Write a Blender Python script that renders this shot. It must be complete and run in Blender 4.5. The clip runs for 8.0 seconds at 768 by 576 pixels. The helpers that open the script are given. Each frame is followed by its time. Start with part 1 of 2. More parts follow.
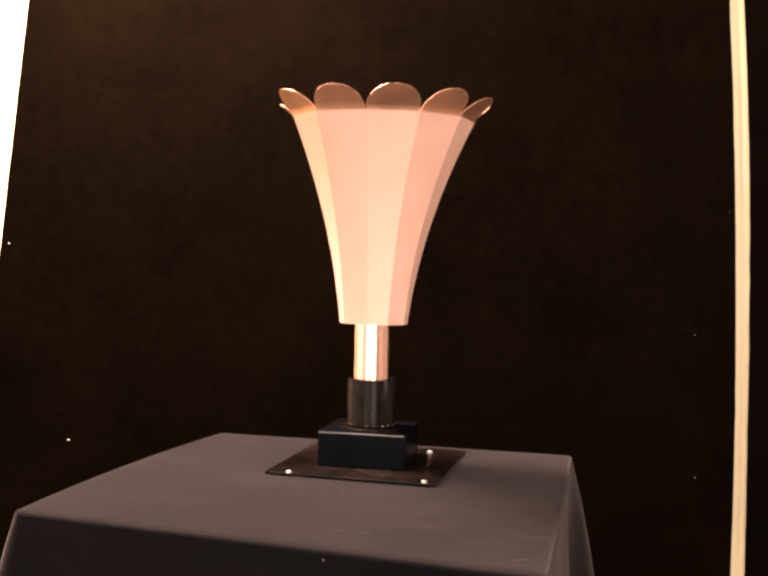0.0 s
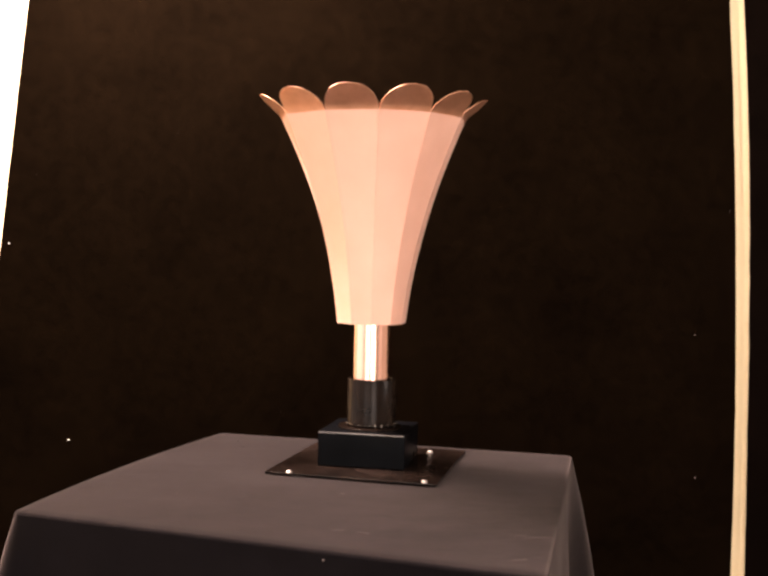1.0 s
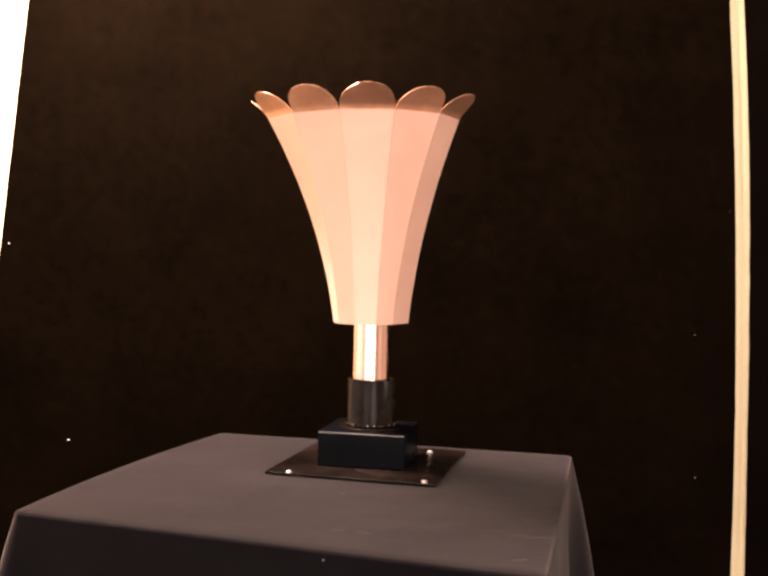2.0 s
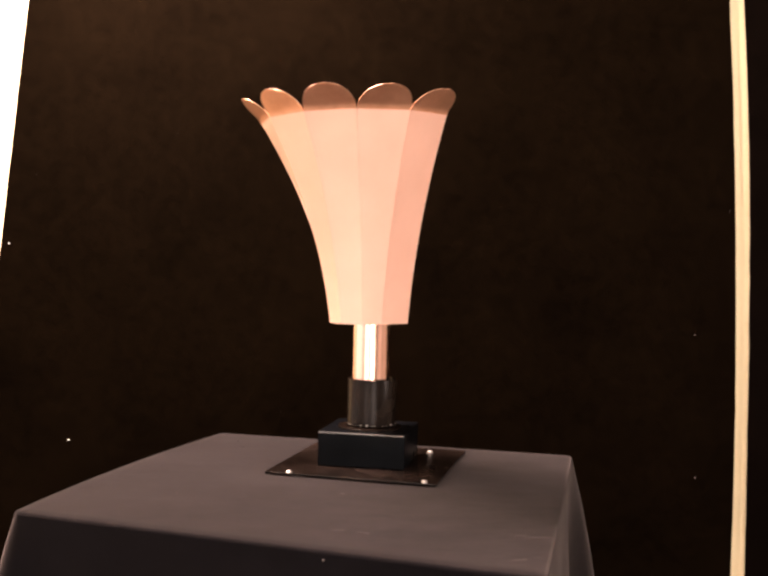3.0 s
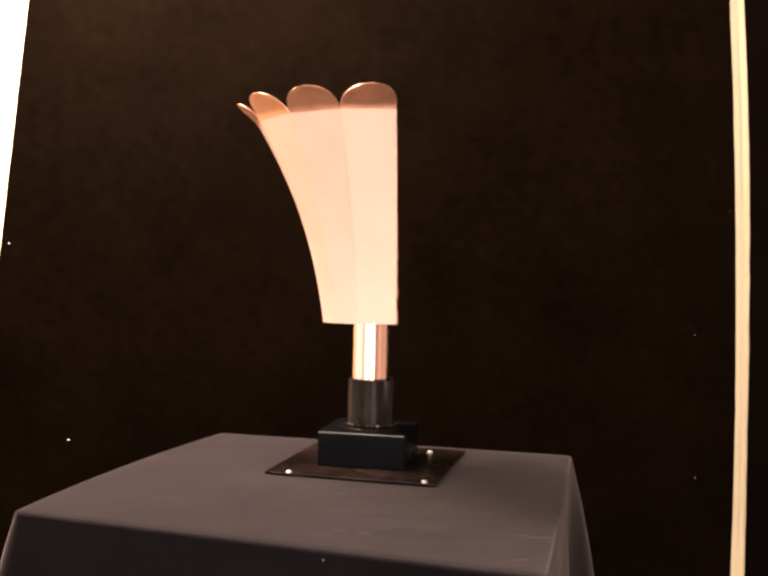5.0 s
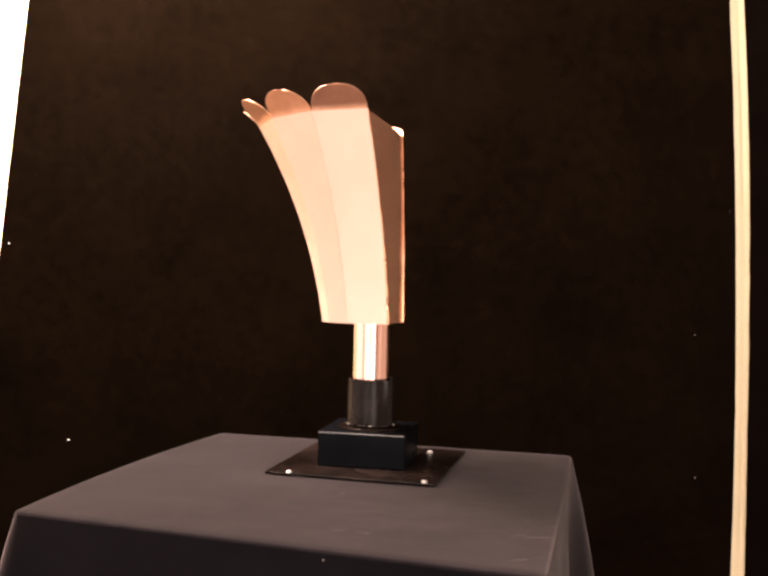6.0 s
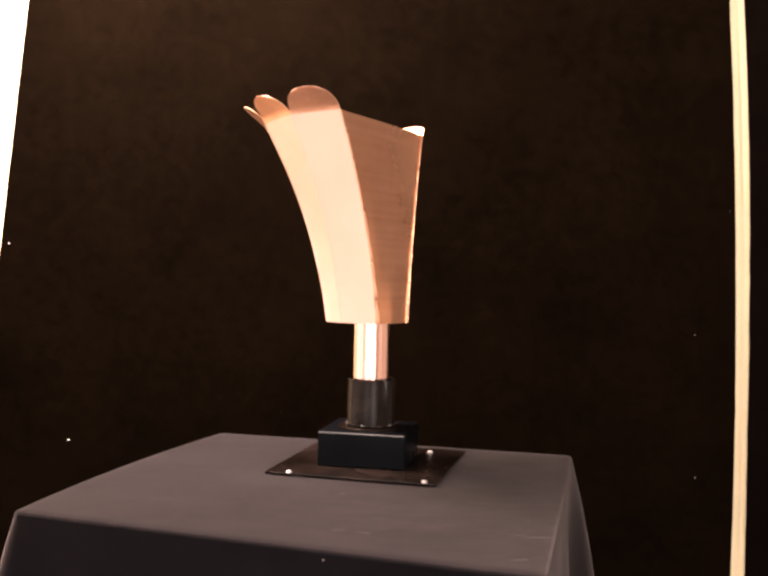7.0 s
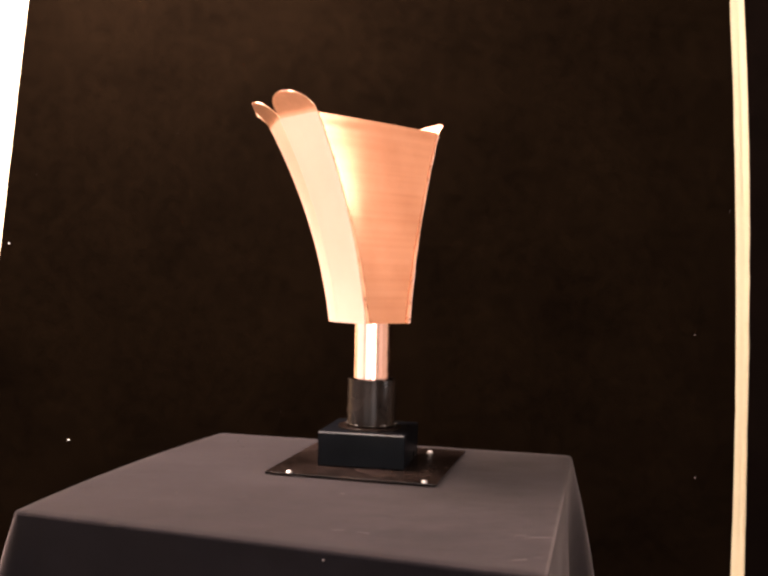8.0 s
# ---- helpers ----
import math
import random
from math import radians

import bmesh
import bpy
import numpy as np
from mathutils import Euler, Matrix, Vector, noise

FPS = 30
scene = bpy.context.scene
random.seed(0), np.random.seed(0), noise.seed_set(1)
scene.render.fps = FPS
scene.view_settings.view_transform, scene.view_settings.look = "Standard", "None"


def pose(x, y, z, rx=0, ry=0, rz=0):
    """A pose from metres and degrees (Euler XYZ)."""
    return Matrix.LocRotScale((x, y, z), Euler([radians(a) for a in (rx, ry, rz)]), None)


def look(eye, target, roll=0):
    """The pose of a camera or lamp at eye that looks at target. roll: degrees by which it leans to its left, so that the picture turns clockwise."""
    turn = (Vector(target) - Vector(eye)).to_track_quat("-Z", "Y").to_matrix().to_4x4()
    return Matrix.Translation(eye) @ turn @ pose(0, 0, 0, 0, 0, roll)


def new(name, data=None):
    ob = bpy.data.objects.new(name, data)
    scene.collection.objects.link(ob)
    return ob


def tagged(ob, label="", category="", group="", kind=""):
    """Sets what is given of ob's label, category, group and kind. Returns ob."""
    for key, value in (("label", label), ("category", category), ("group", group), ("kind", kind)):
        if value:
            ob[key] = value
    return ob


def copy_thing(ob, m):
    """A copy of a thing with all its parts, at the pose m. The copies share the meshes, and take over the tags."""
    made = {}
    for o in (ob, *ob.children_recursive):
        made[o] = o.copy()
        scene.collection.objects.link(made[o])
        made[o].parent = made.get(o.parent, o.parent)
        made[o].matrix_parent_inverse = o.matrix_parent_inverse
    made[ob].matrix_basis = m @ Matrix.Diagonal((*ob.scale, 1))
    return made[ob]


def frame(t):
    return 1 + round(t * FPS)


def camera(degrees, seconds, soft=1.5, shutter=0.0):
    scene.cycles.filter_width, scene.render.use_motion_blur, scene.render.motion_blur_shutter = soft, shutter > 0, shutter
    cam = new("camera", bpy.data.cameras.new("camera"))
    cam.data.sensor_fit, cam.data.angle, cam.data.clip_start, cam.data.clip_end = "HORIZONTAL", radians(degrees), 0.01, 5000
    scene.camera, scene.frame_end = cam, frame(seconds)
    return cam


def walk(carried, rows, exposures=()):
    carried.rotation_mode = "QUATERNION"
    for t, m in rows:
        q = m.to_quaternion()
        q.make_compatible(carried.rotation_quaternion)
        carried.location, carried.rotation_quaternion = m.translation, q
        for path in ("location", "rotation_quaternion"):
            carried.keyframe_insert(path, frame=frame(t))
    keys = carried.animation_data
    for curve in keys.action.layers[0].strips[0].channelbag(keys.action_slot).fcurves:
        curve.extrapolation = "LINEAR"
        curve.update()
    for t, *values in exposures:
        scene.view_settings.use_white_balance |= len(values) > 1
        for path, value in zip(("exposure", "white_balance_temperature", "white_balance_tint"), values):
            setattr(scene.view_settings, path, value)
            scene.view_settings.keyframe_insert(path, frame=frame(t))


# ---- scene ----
cam = camera(45.1, 8.0, soft=2.8)
T = 0.75                                    # height of the table top
EYE = (0.0134, -1.0885, 0.9792)
walk(cam, [(0.0, look(EYE, (0.0134, -0.0885, 0.9584), 1.157)), (8.0, look(EYE, (0.0134, -0.0885, 0.9584), 1.157))],
     exposures=[(0.0, 0.04, 6500, 10), (4.5, 0.09, 6400, 10), (6.5, 0.20, 6200, 10), (8.0, 0.30, 6100, 10)])

# ---- light ----
world = bpy.data.worlds.new("room_air")
scene.world = world
world.use_nodes = True
world.node_tree.nodes["Background"].inputs[0].default_value = (0.9, 0.7, 0.55, 1)
world.node_tree.nodes["Background"].inputs[1].default_value = 0.02


def area(name, eye, target, sx, sy, watts, colour):
    data = bpy.data.lights.new(name, "AREA")
    data.shape, data.size, data.size_y, data.energy, data.color = "RECTANGLE", sx, sy, watts, colour
    ob = new(name, data)
    ob.matrix_world = look(eye, target)
    return ob


area("hanging_lamp", (-0.52, 0.20, 1.98), (-0.08, 0.38, 1.20), 0.34, 0.34, 135, (1.0, 0.78, 0.69))
# two unseen front panels, added to brighten the copper facets
area("front_fill", (-1.15, -2.55, 1.15), (-1.15, 0.0, 1.15), 1.3, 2.2, 29, (1.0, 0.88, 0.82))
area("front_fill", (0.46, -2.55, 1.15), (0.46, 0.0, 1.15), 0.92, 2.2, 46, (1.0, 0.88, 0.82))
# unseen narrow strip, added for the pale streak down the pipe
area("pipe_streak_fill", (-0.16, -2.30, 1.10), (0.0, 0.0, 1.0), 0.09, 0.9, 0.9, (1.0, 0.92, 0.88))
# unseen side panels, east and west, added to lift the outer facets
area("side_fill", (1.85, -1.50, 1.15), (0.0, -1.50, 1.15), 1.2, 2.2, 2.2, (1.0, 0.84, 0.77))
area("side_fill", (-1.85, -0.55, 1.15), (0.0, -0.55, 1.15), 1.6, 1.9, 9.5, (1.0, 0.86, 0.83))
area("side_lamp", (1.80, -0.66, 1.66), (0.0, -0.10, 1.20), 0.36, 0.74, 16, (1.0, 0.90, 0.86))


# ---- materials ----
class Mat:
    """A small builder of node materials in object coordinates."""

    def __init__(self, name, rough=0.5, metal=0.0):
        self.m = bpy.data.materials.new(name)
        self.m.use_nodes = True
        self.t = self.m.node_tree
        self.b = self.t.nodes["Principled BSDF"]
        self.b.inputs["Roughness"].default_value = rough
        self.b.inputs["Metallic"].default_value = metal
        self.co = self.t.nodes.new("ShaderNodeTexCoord").outputs["Object"]

    def noise(self, scale, detail=4.0, stretch=(1, 1, 1), rough=0.6):
        mp = self.t.nodes.new("ShaderNodeMapping")
        mp.inputs["Scale"].default_value = stretch
        self.t.links.new(self.co, mp.inputs["Vector"])
        n = self.t.nodes.new("ShaderNodeTexNoise")
        n.inputs["Scale"].default_value, n.inputs["Detail"].default_value = scale, detail
        n.inputs["Roughness"].default_value = rough
        self.t.links.new(mp.outputs[0], n.inputs["Vector"])
        return n.outputs["Fac"]

    def ramp(self, fac, stops):
        r = self.t.nodes.new("ShaderNodeValToRGB")
        e = r.color_ramp.elements
        while len(e) < len(stops):
            e.new(0.5)
        for el, (p, c) in zip(e, stops):
            el.position, el.color = p, (*c, 1) if len(c) == 3 else c
        self.t.links.new(fac, r.inputs[0])
        return r.outputs[0]

    def mix(self, a, b, fac=0.5, mode="MIX"):
        x = self.t.nodes.new("ShaderNodeMix")
        x.data_type, x.blend_type = "RGBA", mode
        x.inputs[0].default_value = fac
        self.t.links.new(a, x.inputs[6])
        self.t.links.new(b, x.inputs[7])
        return x.outputs[2]

    def span(self, fac, lo, hi):
        r = self.t.nodes.new("ShaderNodeMapRange")
        r.inputs[1].default_value, r.inputs[2].default_value = 0.3, 0.7
        r.inputs[3].default_value, r.inputs[4].default_value = lo, hi
        self.t.links.new(fac, r.inputs[0])
        return r.outputs[0]

    def put(self, socket, out):
        self.t.links.new(out, self.b.inputs[socket])
        return self

    def bump(self, fac, strength, dist=0.001):
        b = self.t.nodes.new("ShaderNodeBump")
        b.inputs["Strength"].default_value, b.inputs["Distance"].default_value = strength, dist
        self.t.links.new(fac, b.inputs["Height"])
        return self.put("Normal", b.outputs[0])


def copper(name, lo, hi, stretch, strength, metal=1.0, a=(0.87, 0.51, 0.39), b=(0.95, 0.60, 0.49), detail=5):
    k = Mat(name, 0.4, metal)
    k.b.inputs["Specular IOR Level"].default_value = 0.1
    broad, fine = k.noise(14, 4), k.noise(60, detail, stretch)
    k.put("Base Color", k.mix(k.ramp(broad, [(0.3, a), (0.7, b)]), k.ramp(fine, [(0.3, a), (0.7, b)]), 0.45))
    k.put("Roughness", k.span(fine, lo, hi))
    if strength:
        k.bump(fine, strength, 0.0004)
    return k.m


COPPER = copper("satin_copper", 0.60, 0.70, (1, 1, 0.4), 0.05, 0.84, (0.88, 0.54, 0.42), (0.95, 0.62, 0.50))
BRUSHED = copper("brushed_copper", 0.12, 0.19, (0.03, 0.03, 2.2), 0.0, 0.72, (0.53, 0.225, 0.115), (0.76, 0.375, 0.215), 3)
# panel copper, smoother and browned; the dark table's reflection is put into its base colour
PETAL = copper("shaded_petal_copper", 0.38, 0.46, (1, 1, 1), 0.0, 0.92, (0.62, 0.30, 0.175), (0.86, 0.46, 0.30))
PIPE = copper("polished_copper", 0.10, 0.18, (1, 1, 0.1), 0.03, 1.0, (0.78, 0.46, 0.36), (0.92, 0.60, 0.50))
SOLDER = copper("solder_copper", 0.20, 0.42, (1, 1, 1), 0.6, 0.8, (0.55, 0.26, 0.14), (0.80, 0.42, 0.25))


def dark_paint(name, a, b, rough, metal=0.0, bump=0.1, scale=40, spec=0.3, lo=0.35, hi=0.7):
    k = Mat(name, rough, metal)
    n1, n2 = k.noise(scale, 5), k.noise(9, 3)
    k.put("Base Color", k.mix(k.ramp(n1, [(lo, a), (hi, b)]), k.ramp(n2, [(lo - 0.05, a), (hi + 0.05, b)]), 0.5))
    k.put("Roughness", k.span(n2, rough - 0.08, rough + 0.1))
    k.b.inputs["Specular IOR Level"].default_value = spec
    k.bump(n1, bump, 0.0005)
    return k.m


BOX_PAINT = dark_paint("black_satin_paint", (0.0012, 0.0013, 0.0017), (0.0032, 0.0034, 0.0042), 0.32, spec=0.05)
EDGE_WEAR = dark_paint("worn_paint_edge", (0.03, 0.028, 0.028), (0.20, 0.18, 0.17), 0.35, 0.5, scale=90)
STEEL = dark_paint("blackened_steel", (0.0008, 0.0006, 0.0005), (0.027, 0.016, 0.012), 0.22, 0.45, 0.9, 260, lo=0.44, hi=0.62)
COLLAR = dark_paint("black_tube", (0.003, 0.0018, 0.0014), (0.015, 0.0088, 0.0062), 0.24, 0.3, 0.05, spec=0.12)
SCREW = dark_paint("zinc_screw", (0.30, 0.26, 0.24), (0.45, 0.40, 0.37), 0.35, 0.6)
WHITE_PIN = dark_paint("white_pin_head", (0.7, 0.66, 0.62), (0.85, 0.8, 0.78), 0.3)

LINT = dark_paint("grey_lint", (0.035, 0.026, 0.024), (0.07, 0.052, 0.048), 0.9)


def cloth(name, a, b, weave=900, bump=0.5, sheen=0.0, spec=0.03, lo=0.3, hi=0.71):
    k = Mat(name, 0.92)
    n1, n2, n3 = k.noise(weave, 2), k.noise(6, 5), k.noise(45, 4)
    k.put("Base Color", k.mix(k.ramp(n2, [(lo, a), (hi, b)]), k.ramp(n3, [(lo, a), (hi, b)]), 0.45))
    if sheen:
        k.put("Sheen Weight", k.span(k.noise(14, 10, (0.7, 1.4, 1), 0.74), sheen * 0.80, sheen * 1.20))
    k.b.inputs["Sheen Roughness"].default_value = 0.50
    k.b.inputs["Sheen Tint"].default_value = (1.0, 0.78, 0.72, 1)
    k.b.inputs["Specular IOR Level"].default_value = spec
    k.bump(n1, bump, 0.0004)
    return k.m


TABLE_CLOTH = cloth("black_table_cloth", (0.0019, 0.0016, 0.0020), (0.0048, 0.0040, 0.0048), sheen=0.098, spec=0.01, lo=0.34, hi=0.68)
BACK_CLOTH = cloth("black_backdrop_cloth", (0.0008, 0.00042, 0.0002), (0.0045, 0.0024, 0.0011), spec=0.004, lo=0.22, hi=0.84)
DARK_CLOTH = cloth("dark_brown_curtain", (0.001, 0.0005, 0.0003), (0.0026, 0.0014, 0.0009), spec=0.01)


def plaster(name, a, b):
    k = Mat(name, 0.8)
    n1, n2 = k.noise(3, 5), k.noise(120, 4)
    k.put("Base Color", k.mix(k.ramp(n1, [(0.3, a), (0.7, b)]), k.ramp(n2, [(0.3, a), (0.7, b)]), 0.4))
    k.bump(n2, 0.2, 0.001)
    return k.m


CREAM = plaster("cream_plaster", (0.76, 0.59, 0.35), (0.82, 0.66, 0.42))
WHITE = plaster("white_plaster", (0.74, 0.72, 0.68), (0.82, 0.80, 0.76))
TAN = plaster("tan_plaster", (0.30, 0.26, 0.22), (0.38, 0.33, 0.28))
BOARDS = plaster("brown_floor", (0.15, 0.13, 0.11), (0.21, 0.18, 0.155))
WOOD = plaster("table_wood", (0.20, 0.12, 0.06), (0.32, 0.20, 0.11))


# ---- mesh helpers ----
def mesh_of(name, bm, material, smooth=False):
    bmesh.ops.recalc_face_normals(bm, faces=bm.faces)
    me = bpy.data.meshes.new(name)
    bm.to_mesh(me)
    bm.free()
    me.materials.append(material)
    if smooth:
        me.polygons.foreach_set("use_smooth", [True] * len(me.polygons))
        me.set_sharp_from_angle(angle=radians(38))
    return me


def part(name, bm, material, parent, label="", smooth=False, at=None):
    ob = new(name, mesh_of(name, bm, material, smooth))
    ob.parent = parent
    if at is not None:
        ob.matrix_basis = at
    if label:
        ob["label"] = label
    return ob


def box(sx, sy, sz, bevel=0.0, segs=2, at=(0, 0, 0)):
    """A box standing on its base centre."""
    bm = bmesh.new()
    bmesh.ops.create_cube(bm, size=1, matrix=Matrix.Translation((at[0], at[1], at[2] + sz / 2)) @ Matrix.Diagonal((sx, sy, sz, 1)))
    if bevel:
        bmesh.ops.bevel(bm, geom=bm.edges[:], offset=bevel, segments=segs, affect="EDGES", profile=0.6)
    return bm


def lathe(profile, n=64, closed=False):
    """Spins (radius, height) pairs round z."""
    bm = bmesh.new()
    rings = [[bm.verts.new((r * math.cos(2 * math.pi * i / n), r * math.sin(2 * math.pi * i / n), z)) for i in range(n)] for r, z in profile]
    pairs = list(zip(rings, rings[1:])) + ([(rings[-1], rings[0])] if closed else [])
    for lo, hi in pairs:
        for i in range(n):
            bm.faces.new((lo[i], lo[(i + 1) % n], hi[(i + 1) % n], hi[i]))
    return bm


def sheet(rows, thick):
    """A sheet of metal or cloth from a grid of points, given a thickness along its own normals."""
    bm = bmesh.new()
    grid = [[Vector(p) for p in row] for row in rows]
    nr, nc = len(grid), len(grid[0])

    def normal(i, j):
        du = grid[i][min(j + 1, nc - 1)] - grid[i][max(j - 1, 0)]
        dv = grid[min(i + 1, nr - 1)][j] - grid[max(i - 1, 0)][j]
        n = du.cross(dv)
        return n.normalized() if n.length > 1e-12 else Vector((0, 0, 0))
    outer = [[bm.verts.new(grid[i][j]) for j in range(nc)] for i in range(nr)]
    inner = [[bm.verts.new(grid[i][j] - normal(i, j) * thick) for j in range(nc)] for i in range(nr)]
    for i in range(nr - 1):
        for j in range(nc - 1):
            bm.faces.new((outer[i][j], outer[i][j + 1], outer[i + 1][j + 1], outer[i + 1][j]))
            bm.faces.new((inner[i][j], inner[i + 1][j], inner[i + 1][j + 1], inner[i][j + 1]))
    rim = [(i, 0) for i in range(nr)] + [(nr - 1, j) for j in range(1, nc)] + [(i, nc - 1) for i in range(nr - 2, -1, -1)] + [(0, j) for j in range(nc - 2, 0, -1)]
    for (a, b), (c, d) in zip(rim, rim[1:] + rim[:1]):
        bm.faces.new((outer[a][b], outer[c][d], inner[c][d], inner[a][b]))
    return bm


def rod(points, radius, n=8):
    """A tube of small radius along points; the radius may vary by point."""
    bm = bmesh.new()
    rings = []
    pts = [Vector(p) for p in points]
    for i, p in enumerate(pts):
        d = (pts[min(i + 1, len(pts) - 1)] - pts[max(i - 1, 0)]).normalized()
        s = d.orthogonal().normalized()
        c = d.cross(s)
        r = radius[i] if isinstance(radius, list) else radius
        rings.append([bm.verts.new(p + r * (math.cos(2 * math.pi * k / n) * s + math.sin(2 * math.pi * k / n) * c)) for k in range(n)])
    for lo, hi in zip(rings, rings[1:]):
        for i in range(n):
            bm.faces.new((lo[i], lo[(i + 1) % n], hi[(i + 1) % n], hi[i]))
    bm.faces.new(rings[0])
    bm.faces.new(rings[-1])
    return bm


def structure(name, bm, material, label, smooth=False):
    ob = new(name, mesh_of(name, bm, material, smooth))
    return tagged(ob, label, name.split("_")[0], kind="structure")


# ---- the room ----
X0, X1, Y0, Y1, H = -1.9, 1.9, -2.6, 0.5415, 2.5
structure("floor", box(X1 - X0 + 0.2, Y1 - Y0 + 0.2, 0.1, at=(0, (Y0 + Y1) / 2, -0.1)), BOARDS, "worn brown floor under the covered table")
structure("ceiling", box(X1 - X0 + 0.2, Y1 - Y0 + 0.2, 0.1, at=(0, (Y0 + Y1) / 2, H)), WHITE, "plain white plaster ceiling")
structure("wall_north", box(X1 - X0 + 0.2, 0.1, H, at=(0, Y1 + 0.05, 0)), CREAM, "cream plaster wall behind the black backdrop")
structure("wall_south", box(X1 - X0 + 0.2, 0.1, H, at=(0, Y0 - 0.05, 0)), WHITE, "plain pale plaster wall")
structure("wall_west", box(0.1, Y1 - Y0, H, at=(X0 - 0.05, (Y0 + Y1) / 2, 0)), WHITE, "plain pale plaster wall")
structure("wall_east", box(0.1, Y1 - Y0, H, at=(X1 + 0.05, (Y0 + Y1) / 2, 0)), TAN, "plain tan plaster wall")


def hanging(name, left, right, z0, z1, y, material, label, category, seed, ripple=0.0026, nx=60, nz=60):
    """A cloth that hangs from z1 to z0 between two edge curves x = left(z), right(z)."""
    rows = []
    for i in range(nz + 1):
        z = z0 + (z1 - z0) * i / nz
        a, b = left(z), right(z)
        row = []
        for j in range(nx + 1):
            u = j / nx
            x = a + (b - a) * u
            dy = ripple * noise.noise((x * 5.0, z * 0.9, seed)) + 0.4 * ripple * noise.noise((x * 14, z * 4, seed + 3))
            fray = 0.0012 * noise.noise((z * 60, seed, j)) if j in (0, nx) else 0
            row.append((x + fray, y + dy, z))
        rows.append(row)
    ob = new(name, mesh_of(name, sheet(rows, 0.002), material, True))
    return tagged(ob, label, category)


YB = 0.535                                   # plane of the backdrop
hanging("backdrop_cloth", lambda z: -0.6408 + 0.0999 * (z - 1.2), lambda z: 0.6313 - 0.0295 * (z - 0.95) - 0.0386 * (z - 0.95) ** 2, 0.02, 2.30, YB, BACK_CLOTH,
        "black cloth backdrop hanging against a cream wall", "backdrop", 2.0)
# only its left edge shows; the unseen width is added to darken the rear sheet's reflections
hanging("side_curtain", lambda z: 0.6533 - 0.0208 * (z - 0.95) - 0.0358 * (z - 0.95) ** 2 - 0.0298 * (z - 0.95) ** 3, lambda z: 1.75, 0.02, 2.30, YB - 0.006, DARK_CLOTH,
        "dark brown curtain hanging beside a pale wall strip", "curtain", 7.0)


# ---- the covered table ----
TURN = radians(-14.6)
TABLE = Matrix.Translation((-0.034, -0.1005, 0)) @ Matrix.Rotation(TURN, 4, "Z")
CORNERS = (Vector((-0.325, -0.245)), Vector((0.140, -0.402)), Vector((0.2545, 0.0685)), Vector((-0.2075, 0.1775)))


def spread(x, y):
    """A place on the table's slightly skewed top, from its place on a plain rectangle."""
    u, v = 0.5 + x / TW, 0.5 + y / TD
    a, b, c, d = CORNERS
    bow = Vector((-0.046 * v * (1 - v) * max(0.0, 1 - u), 0))
    return a * (1 - u) * (1 - v) + b * u * (1 - v) + c * u * v + d * (1 - u) * v + bow


TW, TD = 0.475, 0.455


def table():
    top = tagged(new("table"), "small square wooden table under a black cloth", "table")
    top.matrix_basis = TABLE
    part("tabletop", box(TW - 0.045, TD - 0.045, 0.024, 0.003, at=(0, 0, T - 0.0275)), WOOD, top)
    leg = mesh_of("leg", box(0.04, 0.04, T - 0.028, 0.003), WOOD)
    for sx in (-1, 1):
        for sy in (-1, 1):
            ob = new("leg", leg)
            ob.parent = top
            ob.matrix_basis = Matrix.Translation((sx * (TW / 2 - 0.06), sy * (TD / 2 - 0.06), 0))


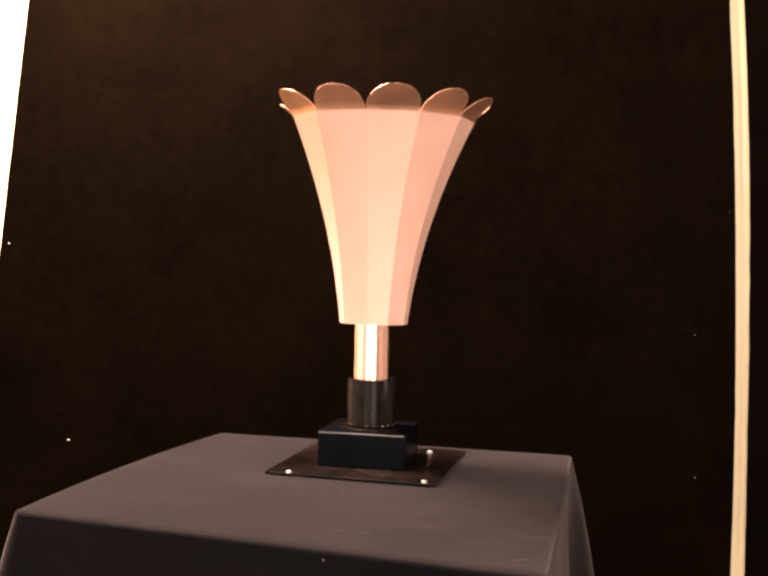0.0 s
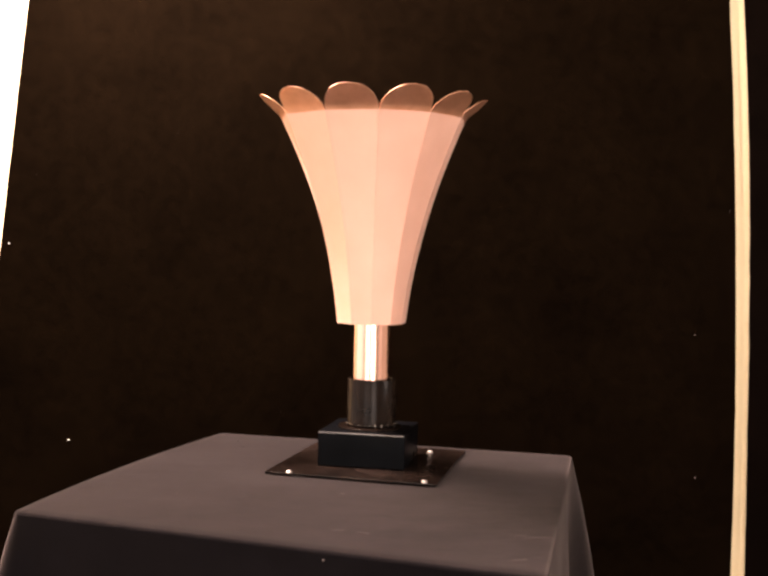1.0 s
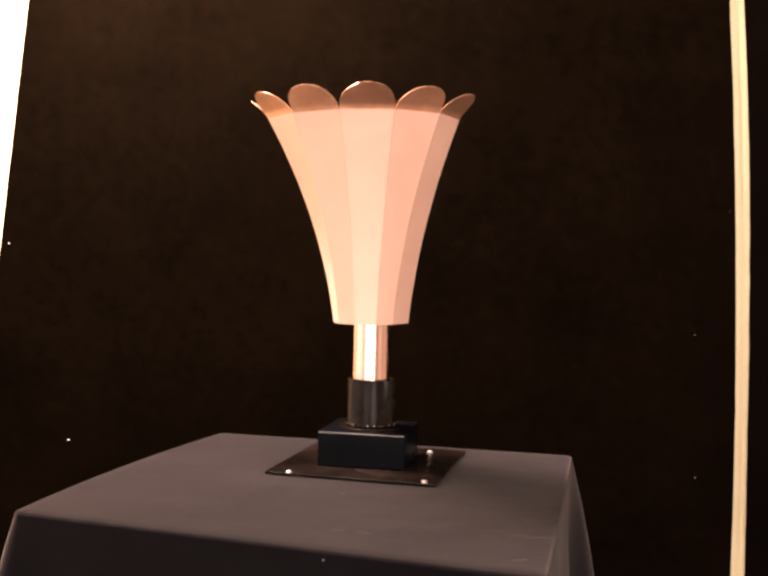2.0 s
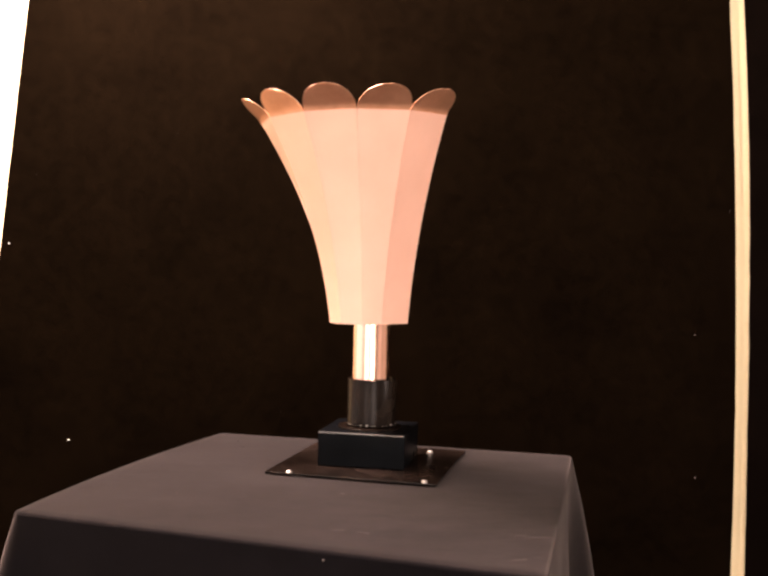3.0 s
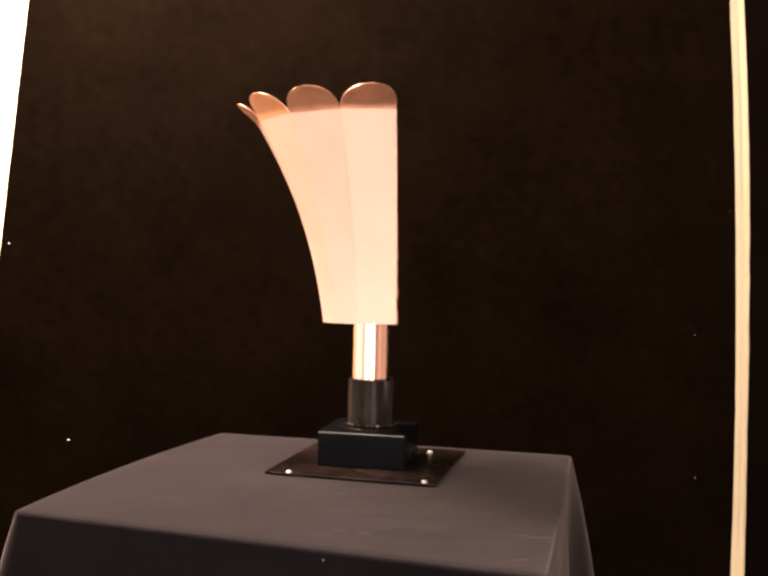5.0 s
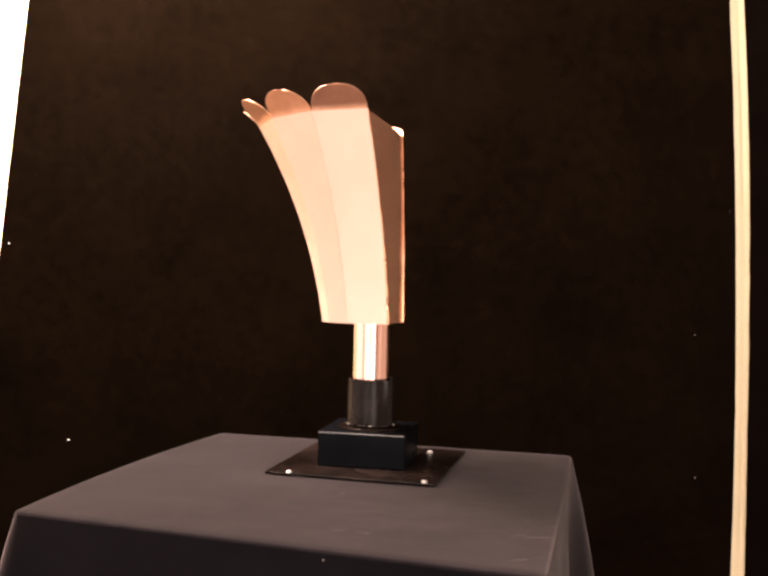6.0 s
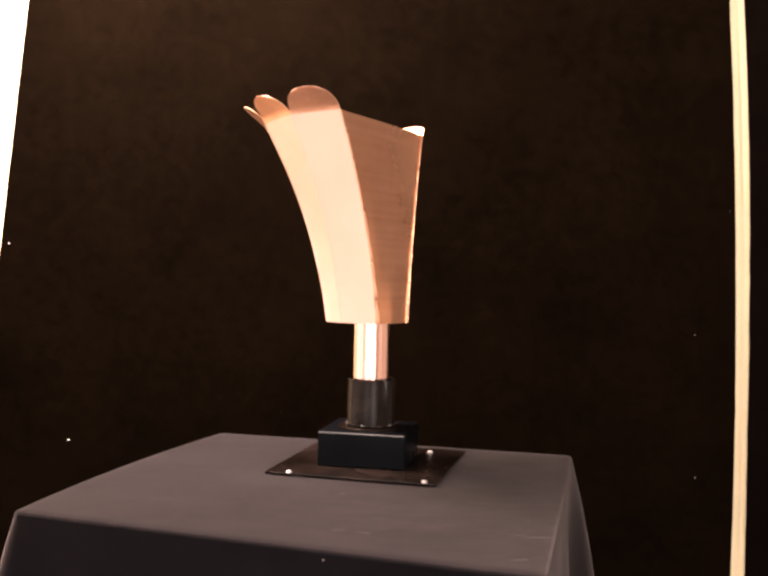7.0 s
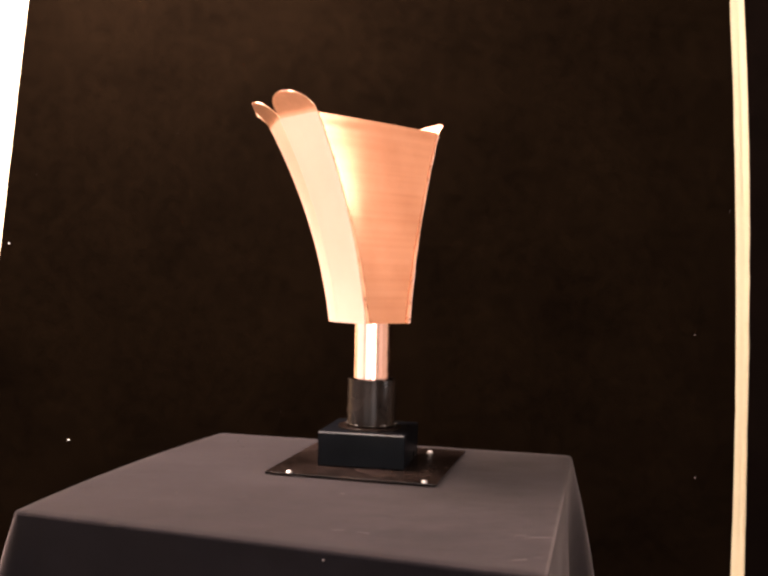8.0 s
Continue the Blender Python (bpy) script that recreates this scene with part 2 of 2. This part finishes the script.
def table_cloth():
    """Top, rounded edge and a skirt that flares into folds, in rings round the table."""
    per = []
    n_side = 40
    hw, hd, rc = TW / 2, TD / 2, 0.010
    for (cx, cy, a0) in ((hw - rc, hd - rc, 0), (-hw + rc, hd - rc, 90), (-hw + rc, -hd + rc, 180), (hw - rc, -hd + rc, 270)):
        for k in range(7):
            a = radians(a0 + 15 * k)
            per.append((cx + rc * math.cos(a), cy + rc * math.sin(a), math.cos(a), math.sin(a), 1.0))
        nx_, ny_ = math.cos(radians(a0 + 90)), math.sin(radians(a0 + 90))
        ax, ay = cx + rc * nx_, cy + rc * ny_
        nxt = {0: (-hw + rc, hd), 90: (-hw, -hd + rc), 180: (hw - rc, -hd), 270: (hw, hd - rc)}[a0]
        for k in range(1, n_side):
            u = k / n_side
            per.append((ax + (nxt[0] - ax) * u, ay + (nxt[1] - ay) * u, nx_, ny_, abs(2 * u - 1) ** 6))
    m = len(per)
    bm = bmesh.new()
    rings = []
    er = 0.0042
    for s in (0.0, 0.25, 0.5, 0.7, 0.85, 0.95):                       # flat top
        rings.append([bm.verts.new(((px - qx * er) * s, (py - qy * er) * s, T + 0.0010 * noise.noise((px * s * 9, py * s * 9, 1)) * (1 if s < 0.95 else 0.3))) for px, py, qx, qy, c in per])
    for a in (15, 40, 65, 90):                                   # rounded edge
        o, d = er * math.sin(radians(a)), er * (1 - math.cos(radians(a)))
        rings.append([bm.verts.new((px - qx * (er - o), py - qy * (er - o), T - d)) for px, py, qx, qy, c in per])
    for k in range(1, 25):                                       # skirt
        d = (T - 0.012) * (k / 24) ** 1.3
        ring = []
        for i, (px, py, qx, qy, c) in enumerate(per):
            w = noise.noise((px * 13, py * 13, 0.4)) + 0.6 * math.sin(i * 0.42)
            out = 0.26 * (1 - math.exp(-d / 0.26)) * (0.05 + 0.19 * c) + min(d, 0.25) * 0.085 * w
            ring.append(bm.verts.new((px + qx * out, py + qy * out, T - er - d)))
        rings.append(ring)
    centre = bm.verts.new((0, 0, T))
    for v in bm.verts:
        w = spread(v.co.x, v.co.y)
        v.co.x, v.co.y = w.x, w.y
    first = rings[1]
    for v in rings[0]:
        bm.verts.remove(v)
    for i in range(m):
        bm.faces.new((centre, first[i], first[(i + 1) % m]))
    for lo, hi in zip(rings[1:], rings[2:]):
        for i in range(m):
            bm.faces.new((lo[i], hi[i], hi[(i + 1) % m], lo[(i + 1) % m]))
    ob = new("tablecloth", mesh_of("tablecloth", bm, TABLE_CLOTH, True))
    so = ob.modifiers.new("thickness", "SOLIDIFY")
    so.thickness, so.offset = 0.0015, -1
    return tagged(ob, "black woven tablecloth draped over a small table", "tablecloth")


table()
table_cloth()


# ---- the base that holds the turning flower ----
def motor_base():
    base = tagged(new("motor_base"), "black steel drive box bolted on a dark base plate", "machine base")
    base.matrix_basis = Matrix.Translation((0, 0, T + 0.001))
    pl = pose(0.0030, -0.0057, 0, 0, 0, -14.3)
    plate = part("base_plate", box(0.192, 0.192, 0.003, 0.0008), STEEL, base, "thin blackened steel plate with worn edges", at=pl)
    bx = pose(0, 0, 0.003, 0, 0, -10.8)
    body = part("drive_box", box(0.100, 0.100, 0.0385, 0.0012, 2), BOX_PAINT, base, "square black painted box with worn edges", at=bx)
    body.data.materials.append(EDGE_WEAR)
    for f in body.data.polygons:
        if f.area < 0.0004 and f.center.z > 0.030 and f.normal.z > 0.2 and f.center.y < -0.045:
            f.material_index = 1
    ring = [(0.0375, 0.0415), (0.0375, 0.0432), (0.036, 0.0440), (0.020, 0.0440), (0.020, 0.0415)]
    part("bearing_ring", lathe(ring, 64, True), COLLAR, base, "flat black bearing ring", True)
    dome = [(0.0001, 0.0031), (0.0017, 0.0026), (0.0030, 0.0017), (0.0035, 0.0), (0.0001, 0.0)]
    screw = mesh_of("screw", lathe(dome, 20), SCREW, True)
    for x, y in BOLTS:
        ob = new("screw", screw)
        ob.parent = base
        ob.matrix_basis = Matrix.Translation((x, y, 0.003))
        ob["label"] = "pale domed screw head"


BOLTS = ((-0.0866, -0.0809), (0.0600, -0.1147), (0.0742, 0.0467), (-0.0450, 0.0810))


# ---- the turning copper flower ----
# plan of the eight corners at the foot and at the petals' slits; seven panels in front, one sheet closing the rear
Z0, Z1 = 0.1656, 0.3982
FOOT = ((-0.0339, 0.0270), (-0.0395, -0.0037), (-0.0328, -0.0340), (-0.0070, -0.0570), (0.0166, -0.0581), (0.0344, -0.0425), (0.0396, -0.0181), (0.0319, 0.0264))
RIM = ((-0.0931, 0.0033), (-0.0928, -0.0656), (-0.0632, -0.1203), (-0.0112, -0.1395), (0.0453, -0.1314), (0.0900, -0.0947), (0.1102, -0.0394), (0.0992, 0.0209))
FLARE, SAG, REAR_BOW = -0.605, 0.048, 0.012


def corner(k, s):
    """Corner k at the share s of the height: it flares like a trumpet, and the rim hangs a little towards the front."""
    (fx, fy), (rx, ry) = FOOT[k], RIM[k]
    g = s + s * (1 - s) * FLARE
    return Vector((fx + (rx - fx) * g, fy + (ry - fy) * g, Z0 + (Z1 - Z0) * s + SAG * ry * s * s))


def flower():
    rotor = tagged(new("copper_flower"), "turning copper flower of seven petals on a copper pipe", "kinetic sculpture")
    shares = [i / 26 for i in range(27)]
    for k in range(7):
        rows = []
        for s in shares:
            a, b = corner(k, s), corner(k + 1, s)
            out = Vector(((b - a).y, -(b - a).x, 0)).normalized()
            rows.append([a.lerp(b, u) + out * 0.0007 * math.sin(math.pi * u) * (0.4 + noise.noise((k * 3.1, s * 4, 2))) for u in (0.004, 0.12, 0.25, 0.5, 0.75, 0.88, 0.996)])
        panel = part("panel", sheet(rows, 0.0012), COPPER, rotor, smooth=True)
        # the petal: a rounded lobe that goes on from the panel's top edge and is bent outwards
        a, b = corner(k, 1), corner(k + 1, 1)
        below = (corner(k, 0.96) + corner(k + 1, 0.96)) / 2
        mid, along = (a + b) / 2, (b - a).normalized()
        out = Vector((along.y, -along.x, 0)).normalized()
        rise = mid - below
        lead = math.atan2(rise.dot(out), rise.z)
        wide = (b - a).length / 2 * 0.992
        long = (0.0250 if k == 0 else 0.0352) + 0.0006 * math.sin(k * 2.1)
        ns, nt = 17, 28
        prof = [(0.0, 0.0)]
        for i in range(nt):
            q = (i + 0.5) / nt
            bend = min(1.0, max(0.0, (q - 0.03) / 0.24))
            ang = lead + (radians(49) - lead) * bend * bend * (3 - 2 * bend) + radians(7) * q
            prof.append((prof[-1][0] + long / nt * math.sin(ang), prof[-1][1] + long / nt * math.cos(ang)))
        prows = []
        for i in range(nt + 1):
            t = 1 - (1 - i / nt) ** 1.5 * 0.999 - 0.0005
            w = wide * (1 - t ** 2.5) ** (1 / 1.95)
            q = t * nt
            i0 = min(int(q), nt - 1)
            po = prof[i0][0] + (prof[i0 + 1][0] - prof[i0][0]) * (q - i0)
            pz = prof[i0][1] + (prof[i0 + 1][1] - prof[i0][1]) * (q - i0)
            prows.append([mid + along * (w * (2 * j / ns - 1)) + out * (po + 0.0010 * math.sin(math.pi * j / ns) * t) + Vector((0, 0, pz)) for j in range(ns + 1)])
        # petals continue the panel's metal, with shade put into their darker colour
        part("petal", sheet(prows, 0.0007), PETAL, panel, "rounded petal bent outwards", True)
    # the rear sheet, a little inside the edges of the side panels
    rows = []
    for s in shares:
        a, b = corner(7, s), corner(0, s)
        across = b - a
        back = Vector((-across.y, across.x, 0)).normalized() * -1
        rows.append([a.lerp(b, u) + back * (-0.0012 + REAR_BOW * across.length * math.sin(math.pi * u) + 0.0003 * noise.noise((u * 3.0, s * 2.2, 4))) for u in np.linspace(0, 1, 17)])
    part("rear_sheet", sheet(rows, 0.0012), BRUSHED, rotor, "flat brushed copper sheet closing the open side", True)
    for k, inward in ((7, -1), (0, 1)):
        pts, rad = [], []
        for i in range(61):
            s = i / 60
            low = max(0.0, 1 - i / 34)
            pts.append(corner(k, s) + Vector((inward * (0.0016 + 0.0026 * low), -0.0003, 0)))
            rad.append(0.0009 + 0.0013 * low ** 0.5 + (0.0005 + 0.0009 * low) * noise.noise((s * 16, inward, 5)))
        part("solder_seam", rod(pts, rad), SOLDER, rotor, "uneven bright solder bead", True)
    # floor of the flower
    bm = bmesh.new()
    lo = [bm.verts.new((x * 0.93, y * 0.93, Z0 + 0.002)) for x, y in FOOT]
    hi = [bm.verts.new((x * 0.93, y * 0.93, Z0 + 0.0035)) for x, y in FOOT]
    bm.faces.new(lo)
    bm.faces.new(hi)
    for i in range(8):
        bm.faces.new((lo[i], lo[(i + 1) % 8], hi[(i + 1) % 8], hi[i]))
    part("bottom_sheet", bm, COPPER, rotor)
    tube = [(0.0224, 0.060), (0.0224, 0.1690), (0.0208, 0.1690), (0.0208, 0.060)]
    part("pipe", lathe(tube, 72, True), PIPE, rotor, "polished copper pipe", True, at=Matrix.Translation((-0.0006, -0.0020, 0)))
    col = [(0.0283, 0.0460), (0.0289, 0.0466), (0.0289, 0.0990), (0.0284, 0.0998), (0.0268, 0.0998), (0.0264, 0.0990), (0.0264, 0.0460)]
    part("collar", lathe(col, 72, True), COLLAR, rotor, "glossy black tube collar", True)
    # bright weld spots round the collar's foot
    weld = lathe([(0.0001, 0.0012), (0.0012, 0.0009), (0.0017, 0.0), (0.0001, -0.0004)], 10)
    spot = mesh_of("weld_spot", weld, SCREW, True)
    rng = random.Random(5)
    for i in range(30):
        a = radians(12 * i + rng.uniform(-5, 5))
        ob = new("weld_spot", spot)
        ob.parent = rotor
        ob.matrix_basis = Matrix.Translation((0.0289 * math.cos(a), 0.0289 * math.sin(a), 0.0475)) @ Matrix.Rotation(a, 4, "Z") @ Matrix.Rotation(radians(90), 4, "Y") @ Matrix.Scale(rng.choice((0.2, 0.25, 0.3, 0.35, 0.65)), 4)
    return rotor


motor_base()
FLOWER = flower()


# ---- pins and lint on the cloth ----
def pins():
    head = [(0.0001, 0.0018), (0.0008, 0.0016), (0.0012, 0.0009), (0.0012, 0.0), (0.0004, -0.0002), (0.0003, -0.006), (0.0001, -0.0065)]
    kinds = ((WHITE_PIN, "white round-headed pin stuck in the black backdrop", ((-0.6435, 1.0103), (-0.5345, 0.6674))),
             (LINT, "dull grey round-headed pin stuck in the black backdrop", ((0.5599, 0.8741), (0.5667, 0.6232))))
    for material, label, places in kinds:
        first = tagged(new("pin", mesh_of("pin", lathe(head, 14), material, True)), label, "pin", "pins in the backdrop")
        for i, (x, z) in enumerate(places):
            m = pose(x, YB - 0.006, z, 90, 0, 0)
            if i == 0:
                first.matrix_basis = m
            else:
                copy_thing(first, m)


pins()


def lint():
    """Pale threads and flecks that lie on the tablecloth."""
    rng = random.Random(11)
    bm = bmesh.new()
    spots = [(0.136, -0.2945, 0.010), (0.150, -0.3000, 0.024), (0.141, -0.3559, 0.006), (0.150, -0.3516, 0.005), (-0.024, -0.1585, 0.005), (-0.1198, -0.1803, 0.006),
             (-0.1603, 0.0761, 0.004), (-0.1096, -0.0894, 0.003), (0.125, -0.3619, 0.012), (-0.0224, -0.2892, 0.010), (0.0, -0.296, 0.012)]
    spots += [(*spread(rng.uniform(-0.2, 0.2), rng.uniform(-0.2, 0.18)), rng.uniform(0.001, 0.002)) for _ in range(12)]
    for x, y, size in spots:
        a = rng.uniform(-0.5, 0.3)
        dx, dy = size / 2 * math.cos(a), size / 2 * math.sin(a)
        w = 0.00035 + 0.00025 * rng.random()
        pts = [(x - dx, y - dy, T + 0.0012), (x - dx * 0.3, y - dy * 0.3 + w, T + 0.0015), (x + dx * 0.4, y + dy * 0.4 - w, T + 0.0015), (x + dx, y + dy, T + 0.0012)]
        ring = []
        for px_, py_, pz_ in pts:
            ring.append([bm.verts.new((px_ + w * math.cos(k * math.pi / 2) * 0.5, py_ + w * math.cos(k * math.pi / 2), pz_ + w * 0.5 * math.sin(k * math.pi / 2))) for k in range(4)])
        for lo, hi in zip(ring, ring[1:]):
            for k in range(4):
                bm.faces.new((lo[k], lo[(k + 1) % 4], hi[(k + 1) % 4], hi[k]))
        bm.faces.new(ring[0])
        bm.faces.new(ring[-1])
    for x, y, z, r in ((-0.352, YB - 0.005, 1.210, 0.0009), (-0.597, YB - 0.005, 1.131, 0.0009), (0.615, YB - 0.005, 1.091, 0.0010), (-0.164, YB - 0.005, 0.725, 0.0009),
                       (-0.365, YB - 0.005, 0.672, 0.0008), (-0.0308, -0.3525, 0.7449, 0.0013)):
        bmesh.ops.create_icosphere(bm, subdivisions=1, radius=r, matrix=Matrix.Translation((x, y, z)))
    ob = new("lint", mesh_of("lint", bm, LINT))
    tagged(ob, "pale threads and flecks of lint on black cloth", "lint", kind="stuff")


lint()


def motions():
    turns = ((0.0, 0.0), (1.5, -26.7), (3.0, -52.7), (4.5, -81.0), (6.0, -107.7), (7.0, -125.1), (8.0, -142.4))
    stand = pose(0.0014, -0.0003, T, -0.39, 0.115, 0)
    walk(FLOWER, [(t, stand @ pose(0, 0, 0, 0, 0, a)) for t, a in turns])


motions()
